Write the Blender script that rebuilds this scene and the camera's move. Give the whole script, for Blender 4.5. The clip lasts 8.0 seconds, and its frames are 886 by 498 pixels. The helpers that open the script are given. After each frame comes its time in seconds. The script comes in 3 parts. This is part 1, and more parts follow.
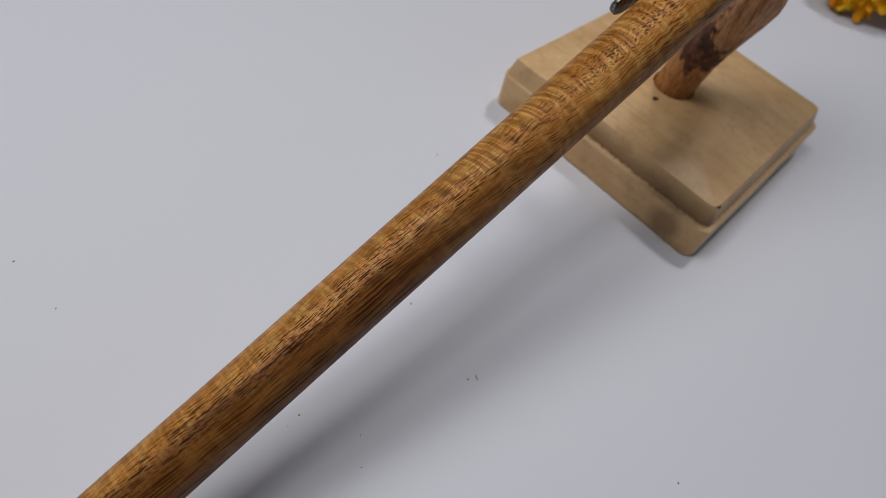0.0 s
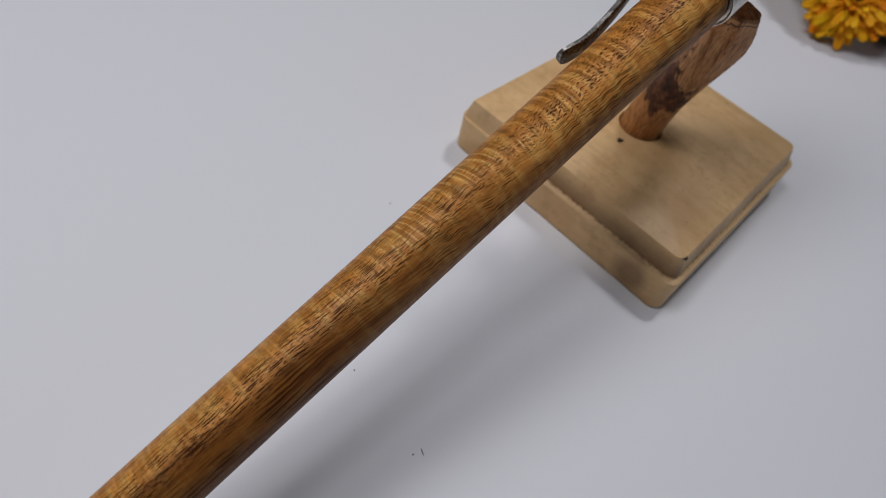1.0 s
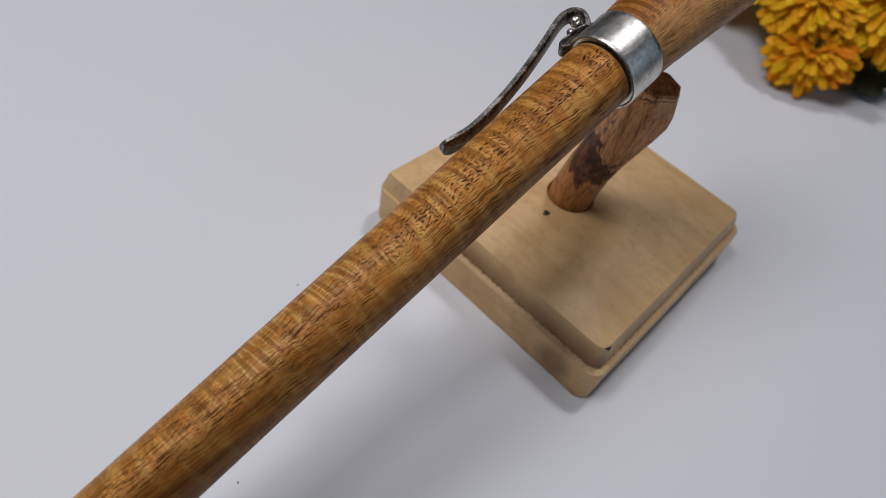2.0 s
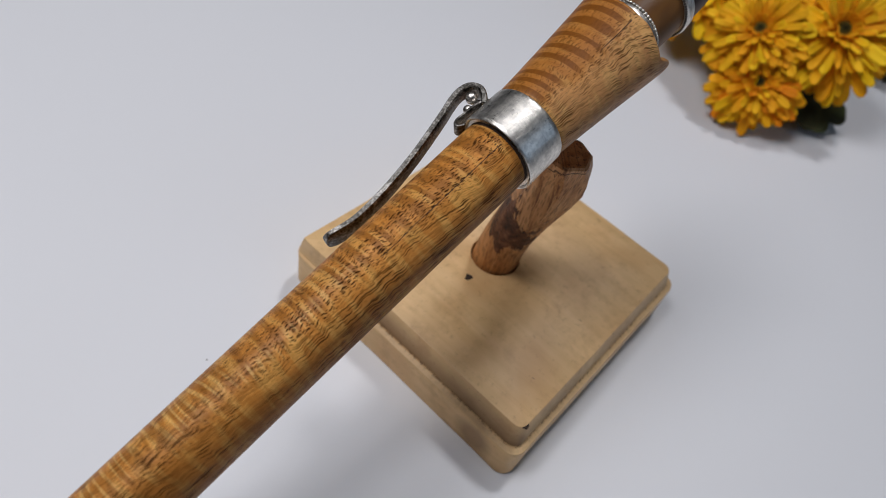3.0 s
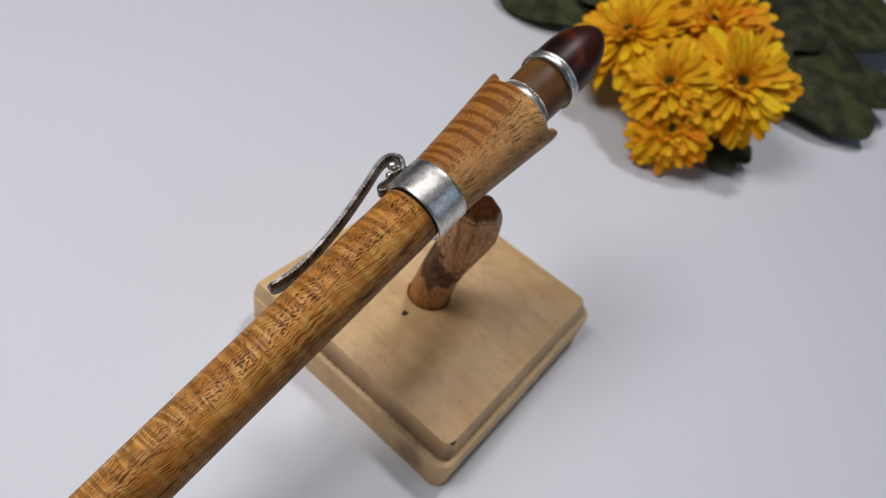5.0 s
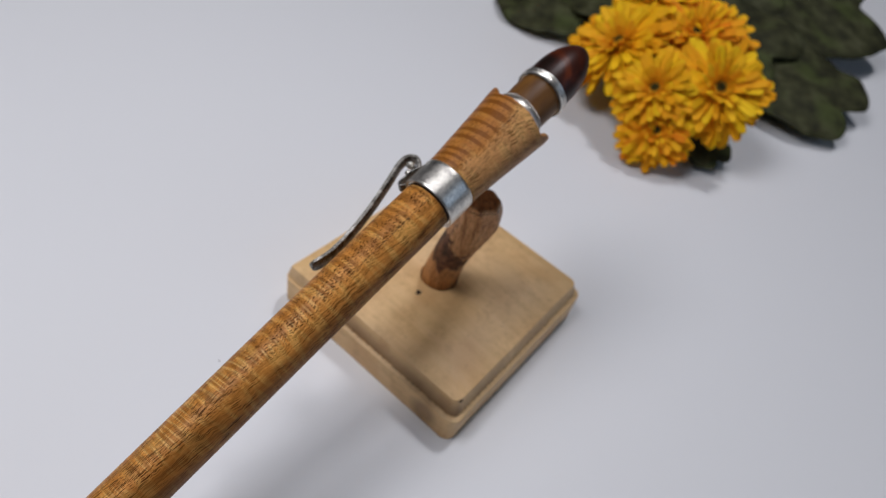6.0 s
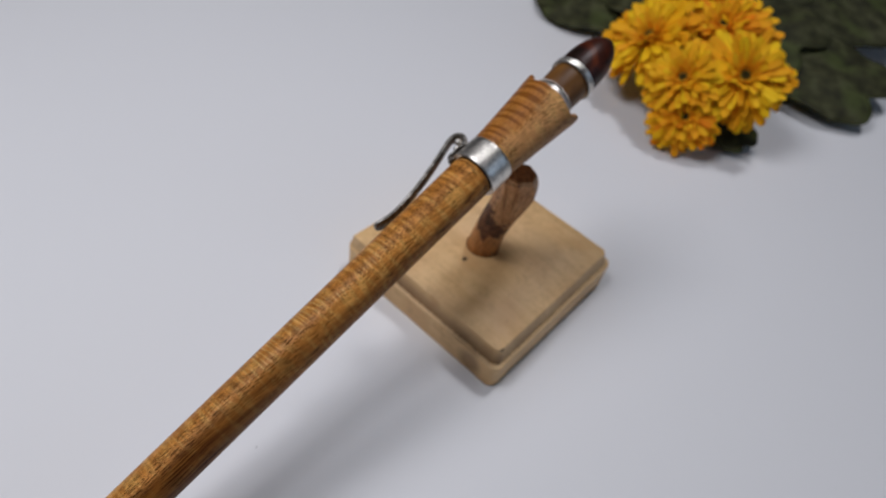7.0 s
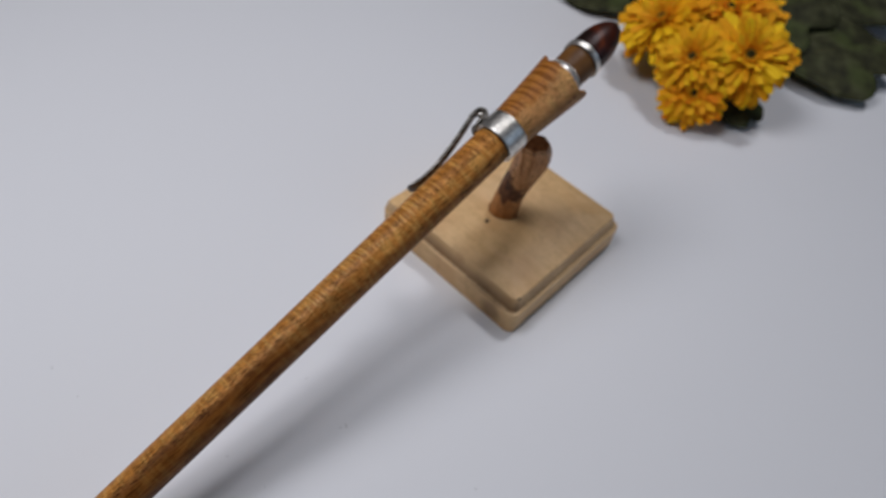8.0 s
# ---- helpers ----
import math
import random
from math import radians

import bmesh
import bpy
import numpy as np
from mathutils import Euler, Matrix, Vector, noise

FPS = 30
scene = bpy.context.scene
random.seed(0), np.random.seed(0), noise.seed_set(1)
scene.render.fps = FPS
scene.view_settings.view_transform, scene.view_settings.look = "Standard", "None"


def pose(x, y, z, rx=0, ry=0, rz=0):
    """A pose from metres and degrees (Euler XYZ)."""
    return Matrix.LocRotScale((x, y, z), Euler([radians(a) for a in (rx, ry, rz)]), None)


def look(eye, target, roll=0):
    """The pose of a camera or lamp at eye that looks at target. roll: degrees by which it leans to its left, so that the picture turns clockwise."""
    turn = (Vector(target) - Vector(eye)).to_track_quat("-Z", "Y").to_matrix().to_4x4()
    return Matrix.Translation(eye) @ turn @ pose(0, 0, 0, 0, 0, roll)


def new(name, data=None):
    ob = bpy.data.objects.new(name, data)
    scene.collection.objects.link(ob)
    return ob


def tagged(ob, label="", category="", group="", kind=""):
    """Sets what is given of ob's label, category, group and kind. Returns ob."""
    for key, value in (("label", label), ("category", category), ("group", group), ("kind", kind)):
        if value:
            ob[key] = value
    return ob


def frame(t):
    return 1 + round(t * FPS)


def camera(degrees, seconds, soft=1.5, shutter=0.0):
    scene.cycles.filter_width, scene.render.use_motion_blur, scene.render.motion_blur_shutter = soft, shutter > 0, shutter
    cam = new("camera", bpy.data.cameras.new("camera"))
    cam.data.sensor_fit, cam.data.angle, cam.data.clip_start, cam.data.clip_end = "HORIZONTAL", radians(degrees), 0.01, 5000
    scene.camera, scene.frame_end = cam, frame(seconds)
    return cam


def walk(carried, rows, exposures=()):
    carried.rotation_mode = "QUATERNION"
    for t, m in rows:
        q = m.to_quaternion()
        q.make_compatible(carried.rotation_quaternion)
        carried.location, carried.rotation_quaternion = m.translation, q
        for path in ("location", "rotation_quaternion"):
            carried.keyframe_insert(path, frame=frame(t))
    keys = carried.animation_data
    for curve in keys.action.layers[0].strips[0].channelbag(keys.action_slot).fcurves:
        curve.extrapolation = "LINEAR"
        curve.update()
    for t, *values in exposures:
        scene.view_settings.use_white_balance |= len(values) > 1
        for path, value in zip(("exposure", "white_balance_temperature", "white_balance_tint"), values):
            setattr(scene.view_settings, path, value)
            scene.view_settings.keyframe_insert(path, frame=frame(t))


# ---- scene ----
cam = camera(64.4, 8.0, soft=0.6)
cam.data.dof.use_dof, cam.data.dof.focus_distance, cam.data.dof.aperture_fstop = True, 0.120, 22.0
PATH = [
    (0, -0.17807, -0.05058, 0.13452, 36.940, -11.144, -44.087),
    (0.5, -0.17050, -0.04898, 0.13354, 37.902, -11.067, -44.439),
    (1, -0.15923, -0.04849, 0.13503, 38.008, -10.689, -44.642),
    (1.5, -0.14482, -0.04921, 0.13876, 38.777, -10.203, -44.579),
    (2, -0.12966, -0.04978, 0.13920, 39.504, -10.018, -44.857),
    (3.3, -0.10390, -0.04925, 0.14736, 40.356, -10.576, -46.825),
    (3.5, -0.10207, -0.04951, 0.14796, 40.479, -10.813, -47.025),
    (4, -0.10111, -0.05173, 0.15532, 41.790, -10.688, -48.006),
    (4.5, -0.10644, -0.05688, 0.16199, 42.851, -10.944, -48.881),
    (5, -0.11348, -0.06209, 0.16731, 42.855, -11.045, -49.103),
    (6.5, -0.14553, -0.07978, 0.19420, 42.334, -10.232, -48.565),
    (7, -0.15639, -0.08871, 0.19980, 42.447, -8.124, -46.674),
    (7.5, -0.16650, -0.09872, 0.20905, 41.237, -7.287, -45.588),
    (8, -0.17672, -0.10612, 0.21795, 40.769, -6.517, -45.057),
]
walk(cam, [(t, pose(x, y, z, rx, ry, rz)) for t, x, y, z, rx, ry, rz in PATH],
     exposures=[(0.0, -0.28, 6390, 10), (1.5, -0.24, 6390, 10), (3.5, 0.06, 6400, 9), (4.5, 0.08, 6400, 9), (6.5, -0.03, 6390, 10), (8.0, -0.18, 6340, 10)])

# ---- light ----
world = bpy.data.worlds.new("world")
scene.world = world
world.use_nodes = True
wn = world.node_tree.nodes
sky = wn.new("ShaderNodeTexSky")
sky.sky_type = "NISHITA"
sky.sun_disc = False
sky.sun_elevation, sky.sun_rotation = radians(40), radians(20)
wn["Background"].inputs["Strength"].default_value = 0.12
world.node_tree.links.new(sky.outputs["Color"], wn["Background"].inputs["Color"])


def area_lamp(name, eye, target, width, height, watts, colour):
    data = bpy.data.lights.new(name, "AREA")
    data.shape, data.size, data.size_y = "RECTANGLE", width, height
    data.energy, data.color = watts, colour
    ob = new(name, data)
    ob.matrix_world = look(eye, target)
    return ob


area_lamp("work_lamp", (-0.22, 0.18, 0.57), (-0.05, 0.0, 0.0), 0.25, 0.25, 2.05, (0.965, 0.957, 1.0))
area_lamp("ceiling_light", (0.57, 0.07, 1.30), (-0.03, 0.0, 0.0), 0.15, 0.15, 5.4, (0.965, 0.957, 1.0))
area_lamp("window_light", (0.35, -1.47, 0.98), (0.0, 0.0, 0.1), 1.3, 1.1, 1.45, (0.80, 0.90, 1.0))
scene.view_settings.exposure = 0.0

# ---- materials ----


class Mat:
    """A small builder for procedural node materials."""

    def __init__(self, name, colour=(0.5, 0.5, 0.5), rough=0.5, metal=0.0, **more):
        self.m = bpy.data.materials.new(name)
        self.m.use_nodes = True
        self.t = self.m.node_tree
        self.b = self.t.nodes["Principled BSDF"]
        self.b.inputs["Base Color"].default_value = (*colour, 1)
        self.b.inputs["Roughness"].default_value = rough
        self.b.inputs["Metallic"].default_value = metal
        for key, value in more.items():
            self.b.inputs[key.replace("_", " ")].default_value = value
        self.coord = self.node("ShaderNodeTexCoord").outputs["Object"]

    def node(self, kind):
        return self.t.nodes.new(kind)

    def put(self, value, socket):
        if isinstance(value, (int, float)):
            socket.default_value = value
        elif isinstance(value, tuple):
            socket.default_value = (*value, 1) if len(value) == 3 and socket.type == "RGBA" else value
        else:
            self.t.links.new(value, socket)

    def scaled(self, scale, rot=(0, 0, 0), vector=None):
        n = self.node("ShaderNodeMapping")
        self.put(vector or self.coord, n.inputs["Vector"])
        n.inputs["Scale"].default_value = scale
        n.inputs["Rotation"].default_value = [radians(a) for a in rot]
        return n.outputs["Vector"]

    def noise(self, scale, vector=None, detail=3.0, rough=0.5, distort=0.0):
        n = self.node("ShaderNodeTexNoise")
        self.put(vector or self.coord, n.inputs["Vector"])
        n.inputs["Scale"].default_value, n.inputs["Detail"].default_value = scale, detail
        n.inputs["Roughness"].default_value, n.inputs["Distortion"].default_value = rough, distort
        return n.outputs["Fac"]

    def cells(self, vector):
        """Distance to, and a random number of, the nearest cell's middle."""
        n = self.node("ShaderNodeTexVoronoi")
        n.voronoi_dimensions = "2D"
        self.put(vector, n.inputs["Vector"])
        n.inputs["Scale"].default_value = 1.0
        split = self.node("ShaderNodeSeparateColor")
        self.put(n.outputs["Color"], split.inputs[0])
        return n.outputs["Distance"], split.outputs[0]

    def ramp(self, fac, *stops):
        n = self.node("ShaderNodeValToRGB")
        self.put(fac, n.inputs["Fac"])
        el = n.color_ramp.elements
        while len(el) < len(stops):
            el.new(0.5)
        for e, (pos, c) in zip(el, stops):
            e.position = pos
            e.color = (c, c, c, 1) if isinstance(c, (int, float)) else (*c, 1)
        return n.outputs["Color"]

    def mix(self, fac, a, b, blend="MIX"):
        n = self.node("ShaderNodeMix")
        n.data_type, n.blend_type = "RGBA", blend
        self.put(fac, n.inputs["Factor"])
        self.put(a, n.inputs[6])
        self.put(b, n.inputs[7])
        return n.outputs[2]

    def math(self, op, a, b=0.0, c=0.0):
        n = self.node("ShaderNodeMath")
        n.operation = op
        for value, socket in zip((a, b, c), n.inputs):
            self.put(value, socket)
        return n.outputs[0]

    def pair(self, u, v):
        n = self.node("ShaderNodeCombineXYZ")
        self.put(u, n.inputs[0])
        self.put(v, n.inputs[1])
        return n.outputs[0]

    def step(self, a, b, value):
        """0 at a, 1 at b, smooth between and level beyond; a may be the larger."""
        n = self.node("ShaderNodeMapRange")
        n.interpolation_type = "SMOOTHSTEP"
        for socket, number in zip(n.inputs[1:5], (min(a, b), max(a, b), 0.0 if a < b else 1.0, 1.0 if a < b else 0.0)):
            socket.default_value = number
        self.put(value, n.inputs[0])
        return n.outputs[0]

    def axis(self, which, vector=None):
        n = self.node("ShaderNodeSeparateXYZ")
        self.put(vector or self.coord, n.inputs[0])
        return n.outputs[which]

    def random(self):
        return self.node("ShaderNodeObjectInfo").outputs["Random"]

    def bump(self, height, strength, distance=0.0003):
        n = self.node("ShaderNodeBump")
        n.inputs["Strength"].default_value, n.inputs["Distance"].default_value = strength, distance
        self.put(height, n.inputs["Height"])
        self.put(n.outputs["Normal"], self.b.inputs["Normal"])
        return self

    def set(self, **sockets):
        for key, value in sockets.items():
            self.put(value, self.b.inputs[key.replace("_", " ")])
        return self


def m_table():
    m = Mat("white_table", rough=0.6, Specular_IOR_Level=0.3)
    big = m.noise(3.0, detail=2)
    fine = m.noise(900.0, detail=2)
    m.set(Base_Color=m.mix(big, (0.76, 0.76, 0.775), (0.80, 0.80, 0.81)), Roughness=m.ramp(big, (0.3, 0.55), (0.7, 0.65)))
    return m.bump(fine, 0.04, 0.0002).m


def m_pen_wood():
    """Figured golden-brown hardwood: open pores, curly cross bands on one flank, kinked grain lines on the other."""
    m = Mat("figured_hardwood", rough=0.42, Specular_IOR_Level=0.3)
    x, y, z = (m.axis(i) for i in range(3))
    around = m.math("MULTIPLY", m.math("ARCTAN2", y, z), 0.0064)  # metres round the girth, 0 on top

    plain = m.pair(x, around)

    def shift(size, amount):
        curl = m.math("SUBTRACT", m.noise(1.0, m.scaled(size, vector=plain), detail=1), 0.5)
        return m.math("MULTIPLY", curl, amount)

    def times(*factors):
        out = factors[0]
        for f in factors[1:]:
            out = m.math("MULTIPLY", out, f)
        return out

    def less(f):
        return m.math("SUBTRACT", 1.0, f)

    # stretches of the pen: the head, the upper body, the plainer lower body
    head = m.step(0.058, 0.062, x)
    low = m.step(-0.012, -0.055, m.math("ADD", x, shift((60, 200, 1), 0.03)))
    mid = m.step(0.012, -0.022, x)
    edge = m.math("ADD", around, shift((300, 120, 1), 0.0032))
    left = m.step(-0.0030, -0.0006, edge)
    right = m.step(-0.0018, -0.0042, edge)

    # the grain runs in slow waves with small sharp kinks, straighter low down
    kinks = m.math("ADD", shift((420, 150, 1), 0.0010), shift((1000, 300, 1), 0.00032))
    kinks = times(kinks, m.math("MULTIPLY_ADD", low, -0.80, 1.0))
    wander = m.math("ADD", m.math("MULTIPLY_ADD", x, 0.060, shift((30, 90, 1), 0.0050)), kinks)
    wavy = m.pair(x, m.math("ADD", around, wander))
    fibre = m.noise(1.0, m.scaled((150, 2400, 1), vector=wavy), detail=4, rough=0.6)
    streak = m.noise(1.0, m.scaled((40, 620, 1), vector=wavy), detail=3)
    broad = m.noise(1.0, m.scaled((60, 190, 1), vector=plain), detail=3)
    shimmer = m.noise(1.0, m.scaled((520, 130, 1), vector=plain), detail=2)

    tone = m.ramp(fibre, (0.28, (0.48, 0.176, 0.028)), (0.5, (0.60, 0.242, 0.044)), (0.72, (0.74, 0.338, 0.077)))
    tone = m.mix(m.ramp(streak, (0.36, 0.55), (0.52, 0.0)), tone, (0.40, 0.155, 0.026))
    tone = m.mix(m.ramp(broad, (0.36, 0.60), (0.56, 0.0)), tone, (0.37, 0.140, 0.022))
    # pale cross-grain patches paint in the sheen of the curl
    pale = m.math("MULTIPLY_ADD", head, 0.30, 0.42)
    tone = m.mix(times(m.ramp(shimmer, (0.48, 0.0), (0.60, 1.0)), pale), tone, m.mix(fibre, (0.72, 0.385, 0.082), (0.90, 0.56, 0.17)))
    tone = m.mix(times(head, less(left), 0.6), tone, m.mix(fibre, (0.46, 0.205, 0.068), (0.84, 0.49, 0.225)))
    # redder on the banded flank of the head
    tone = m.mix(times(head, left, 0.85), tone, m.mix(fibre, (0.25, 0.080, 0.012), (0.54, 0.215, 0.042)))

    # crossways curl: brown arcs on the one flank, tapering out at the crack, faint beyond it
    drift = m.noise(1.0, m.scaled((130, 30, 1), vector=plain), detail=1)
    phase = m.math("MULTIPLY_ADD", drift, 17.0, m.math("MULTIPLY_ADD", around, 130.0, m.math("MULTIPLY", x, 2250.0)))
    swing = m.math("MULTIPLY_ADD", m.math("SINE", phase), 0.5, 0.5)
    weight = m.noise(1.0, m.scaled((140, 60, 1), vector=plain), detail=1)
    swing = m.math("ADD", swing, m.math("MULTIPLY_ADD", weight, 0.9, m.math("MULTIPLY_ADD", left, 0.30, -0.72)))
    swing = m.math("MULTIPLY_ADD", m.math("SUBTRACT", fibre, 0.5), 0.55, swing)
    soft_band = m.step(0.42, 0.80, swing)
    hard_band = m.step(0.54, 0.70, swing)
    body_bands = times(soft_band, m.math("MULTIPLY_ADD", left, 0.74, 0.22), m.math("MULTIPLY_ADD", low, -0.5, 1.0), m.math("MULTIPLY_ADD", mid, -0.35, 1.0), less(head))
    tone = m.mix(body_bands, tone, m.mix(fibre, (0.27, 0.092, 0.012), (0.42, 0.165, 0.026)))
    head_bands = times(hard_band, left, head, 0.92)
    tone = m.mix(head_bands, tone, m.mix(fibre, (0.15, 0.044, 0.004), (0.26, 0.085, 0.009)))
    # narrow pale ripples between them on the middle stretch, the curl's sheen painted in
    tufts = m.step(0.42, 0.58, m.noise(1.0, m.scaled((95, 110, 1), vector=plain), detail=2))
    ripple = m.math("SINE", m.math("MULTIPLY_ADD", drift, 30.0, m.math("MULTIPLY_ADD", around, 200.0, m.math("MULTIPLY", x, 4600.0))))
    tone = m.mix(times(m.step(0.25, 0.85, ripple), tufts, left, m.step(0.040, 0.0, x), m.math("MULTIPLY_ADD", low, -0.40, 0.58)), tone, m.mix(fibre, (0.74, 0.41, 0.11), (0.94, 0.62, 0.21)))
    # fine hatching lower down the same flank
    hatch = m.noise(1.0, m.scaled((1000, 170, 1), vector=plain), detail=2)
    tone = m.mix(times(m.ramp(hatch, (0.50, 0.0), (0.60, 0.65)), left, mid, m.math("MULTIPLY_ADD", low, -0.5, 1.0)), tone, (0.31, 0.118, 0.018))
    # darker heartwood low on the other flank, its shade painted in as well
    heart_shade = m.math("ADD", m.math("ADD", around, shift((40, 90, 1), 0.006)), m.math("MULTIPLY", x, 0.040))
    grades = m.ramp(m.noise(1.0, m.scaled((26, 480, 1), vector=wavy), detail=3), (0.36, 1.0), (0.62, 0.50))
    heart_shade = m.mix(low, times(m.step(-0.0026, -0.0062, heart_shade), grades), times(m.step(-0.0022, -0.0046, heart_shade), m.math("MAXIMUM", grades, 0.8)))
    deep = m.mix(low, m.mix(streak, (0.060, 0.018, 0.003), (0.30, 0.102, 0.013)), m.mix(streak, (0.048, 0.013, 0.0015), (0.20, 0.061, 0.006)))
    tone = m.mix(times(heart_shade, m.math("MULTIPLY_ADD", low, 0.24, 0.76)), tone, deep)

    crowd = m.noise(1.0, m.scaled((170, 420, 1), vector=plain), detail=2)

    def dashes(along, across, least, spread, hard=0.14):
        near, chance = m.cells(m.scaled((along, across, 1), vector=wavy))
        size = m.math("MULTIPLY_ADD", chance, spread, m.math("MULTIPLY_ADD", crowd, 0.44, least - 0.22))
        return m.ramp(m.math("MULTIPLY_ADD", near, -1.0, m.math("ADD", size, 0.5)), (0.46, 0.0), (0.46 + hard, 1.0))

    # short open pores, longer low down; kinked lines on the other flank
    dots = m.math("MAXIMUM", dashes(640, 3000, 0.11, 0.22), times(dashes(1150, 4000, 0.10, 0.22), 0.8))
    long_dots = m.math("MAXIMUM", dashes(250, 2500, 0.16, 0.27), times(dashes(800, 3700, 0.12, 0.26), 0.8))
    dots = m.mix(mid, dots, long_dots)
    dots = times(dots, less(times(tufts, left, mid, less(low), 0.55)), m.math("MULTIPLY_ADD", times(low, m.step(0.0008, 0.0040, edge)), -0.6, 1.0), less(times(head, left, 0.45)), less(times(head_bands, 0.6)), m.math("MULTIPLY_ADD", right, -0.75, 1.0))
    lines = m.math("MAXIMUM", dashes(80, 2300, 0.13, 0.18, 0.10), dashes(200, 2700, 0.12, 0.20, 0.10))
    fine_lines = m.math("MAXIMUM", dashes(140, 3700, 0.11, 0.19, 0.12), times(dashes(360, 4300, 0.11, 0.20, 0.12), 0.8))
    broken = m.step(0.38, 0.54, m.noise(1.0, m.scaled((110, 330, 1), vector=wavy), detail=2))
    lines = times(m.mix(head, lines, fine_lines), m.math("MULTIPLY_ADD", broken, 0.65, 0.35))
    lines = times(lines, m.math("MULTIPLY_ADD", right, 0.9, 0.0), m.math("MULTIPLY_ADD", low, -0.9, 1.0))
    sweep_lines = m.math("MAXIMUM", dashes(42, 1500, 0.10, 0.20, 0.12), times(dashes(110, 2300, 0.10, 0.20, 0.12), 0.8))
    lines = m.math("MAXIMUM", lines, times(sweep_lines, low, right, 0.9))
    dark = m.math("MAXIMUM", dots, lines)
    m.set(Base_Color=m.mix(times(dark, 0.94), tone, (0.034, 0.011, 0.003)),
          Roughness=m.ramp(fibre, (0.2, 0.50), (0.8, 0.36)), Specular_IOR_Level=m.math("MULTIPLY_ADD", dark, -0.16, 0.20))
    return m.bump(less(dark), 0.35, 0.0001).m


def m_base_wood():
    m = Mat("pale_softwood", rough=0.5)
    grain = m.noise(1.0, m.scaled((300, 36, 260), rot=(0, 0, 40)), detail=5, rough=0.6, distort=0.8)
    broad = m.noise(1.0, m.scaled((75, 36, 60), rot=(0, 0, 35)), detail=3, distort=0.5)
    soft = m.noise(70.0, detail=2)
    tone = m.ramp(grain, (0.25, (0.69, 0.437, 0.192)), (0.5, (0.78, 0.508, 0.236)), (0.75, (0.84, 0.565, 0.285)))
    tone = m.mix(m.ramp(broad, (0.32, 0.45), (0.60, 0.0)), tone, (0.55, 0.335, 0.145))
    tone = m.mix(m.ramp(soft, (0.52, 0.0), (0.68, 0.35)), tone, (0.54, 0.27, 0.10))
    cloud = m.noise(210.0, detail=4, rough=0.65)
    tone = m.mix(m.ramp(cloud, (0.50, 0.0), (0.70, 0.38)), tone, (0.45, 0.245, 0.10))
    grime = m.noise(850.0, detail=3, rough=0.6)
    tone = m.mix(m.ramp(grime, (0.60, 0.0), (0.74, 0.35)), tone, (0.36, 0.19, 0.075))
    flecks = m.noise(1.0, m.scaled((700, 260, 700), rot=(0, 0, 40)), detail=2)
    tone = m.mix(m.ramp(m.math("MULTIPLY_ADD", soft, 0.25, m.math("SUBTRACT", flecks, 0.12)), (0.75, 0.0), (0.80, 0.5)), tone, (0.20, 0.095, 0.035))
    # stain and shade painted into the moulded edge, most on the west; lip paler
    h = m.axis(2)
    cove_stain_shade = m.math("MULTIPLY", m.ramp(m.math("MULTIPLY", h, 50.0), (0.545, 0.0), (0.565, 1.0), (0.66, 0.8), (0.84, 0.15)), m.ramp(m.math("ADD", broad, m.math("MULTIPLY", grain, 0.3)), (0.45, 1.0), (0.85, 0.65)))
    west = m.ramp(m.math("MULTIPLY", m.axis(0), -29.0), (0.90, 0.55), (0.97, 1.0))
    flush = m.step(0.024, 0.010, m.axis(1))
    tone = m.mix(m.math("MULTIPLY", m.math("MULTIPLY", cove_stain_shade, west), flush), tone, (0.17, 0.080, 0.025))
    pale_lip = m.ramp(m.math("MULTIPLY", h, 50.0), (0.505, 0.0), (0.525, 0.8), (0.537, 0.8), (0.55, 0.0))
    tone = m.mix(m.math("MULTIPLY", pale_lip, flush), tone, (0.66, 0.44, 0.22))
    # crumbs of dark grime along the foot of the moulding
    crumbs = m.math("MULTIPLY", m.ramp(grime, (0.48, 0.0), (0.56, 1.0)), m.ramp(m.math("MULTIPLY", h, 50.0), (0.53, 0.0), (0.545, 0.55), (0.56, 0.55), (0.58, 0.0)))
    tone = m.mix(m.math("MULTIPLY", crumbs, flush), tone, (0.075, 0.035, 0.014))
    # one dark stain low on a side
    spot = m.node("ShaderNodeVectorMath")
    spot.operation = "DISTANCE"
    m.put(m.coord, spot.inputs[0])
    spot.inputs[1].default_value = (-0.0365, -0.026, 0.005)
    stain = m.math("MULTIPLY_ADD", spot.outputs["Value"], -110.0, m.math("ADD", broad, 0.35))
    tone = m.mix(m.ramp(stain, (0.1, 0.0), (0.5, 0.65)), tone, (0.20, 0.10, 0.04))
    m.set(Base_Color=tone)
    return m.bump(grain, 0.15, 0.0002).m


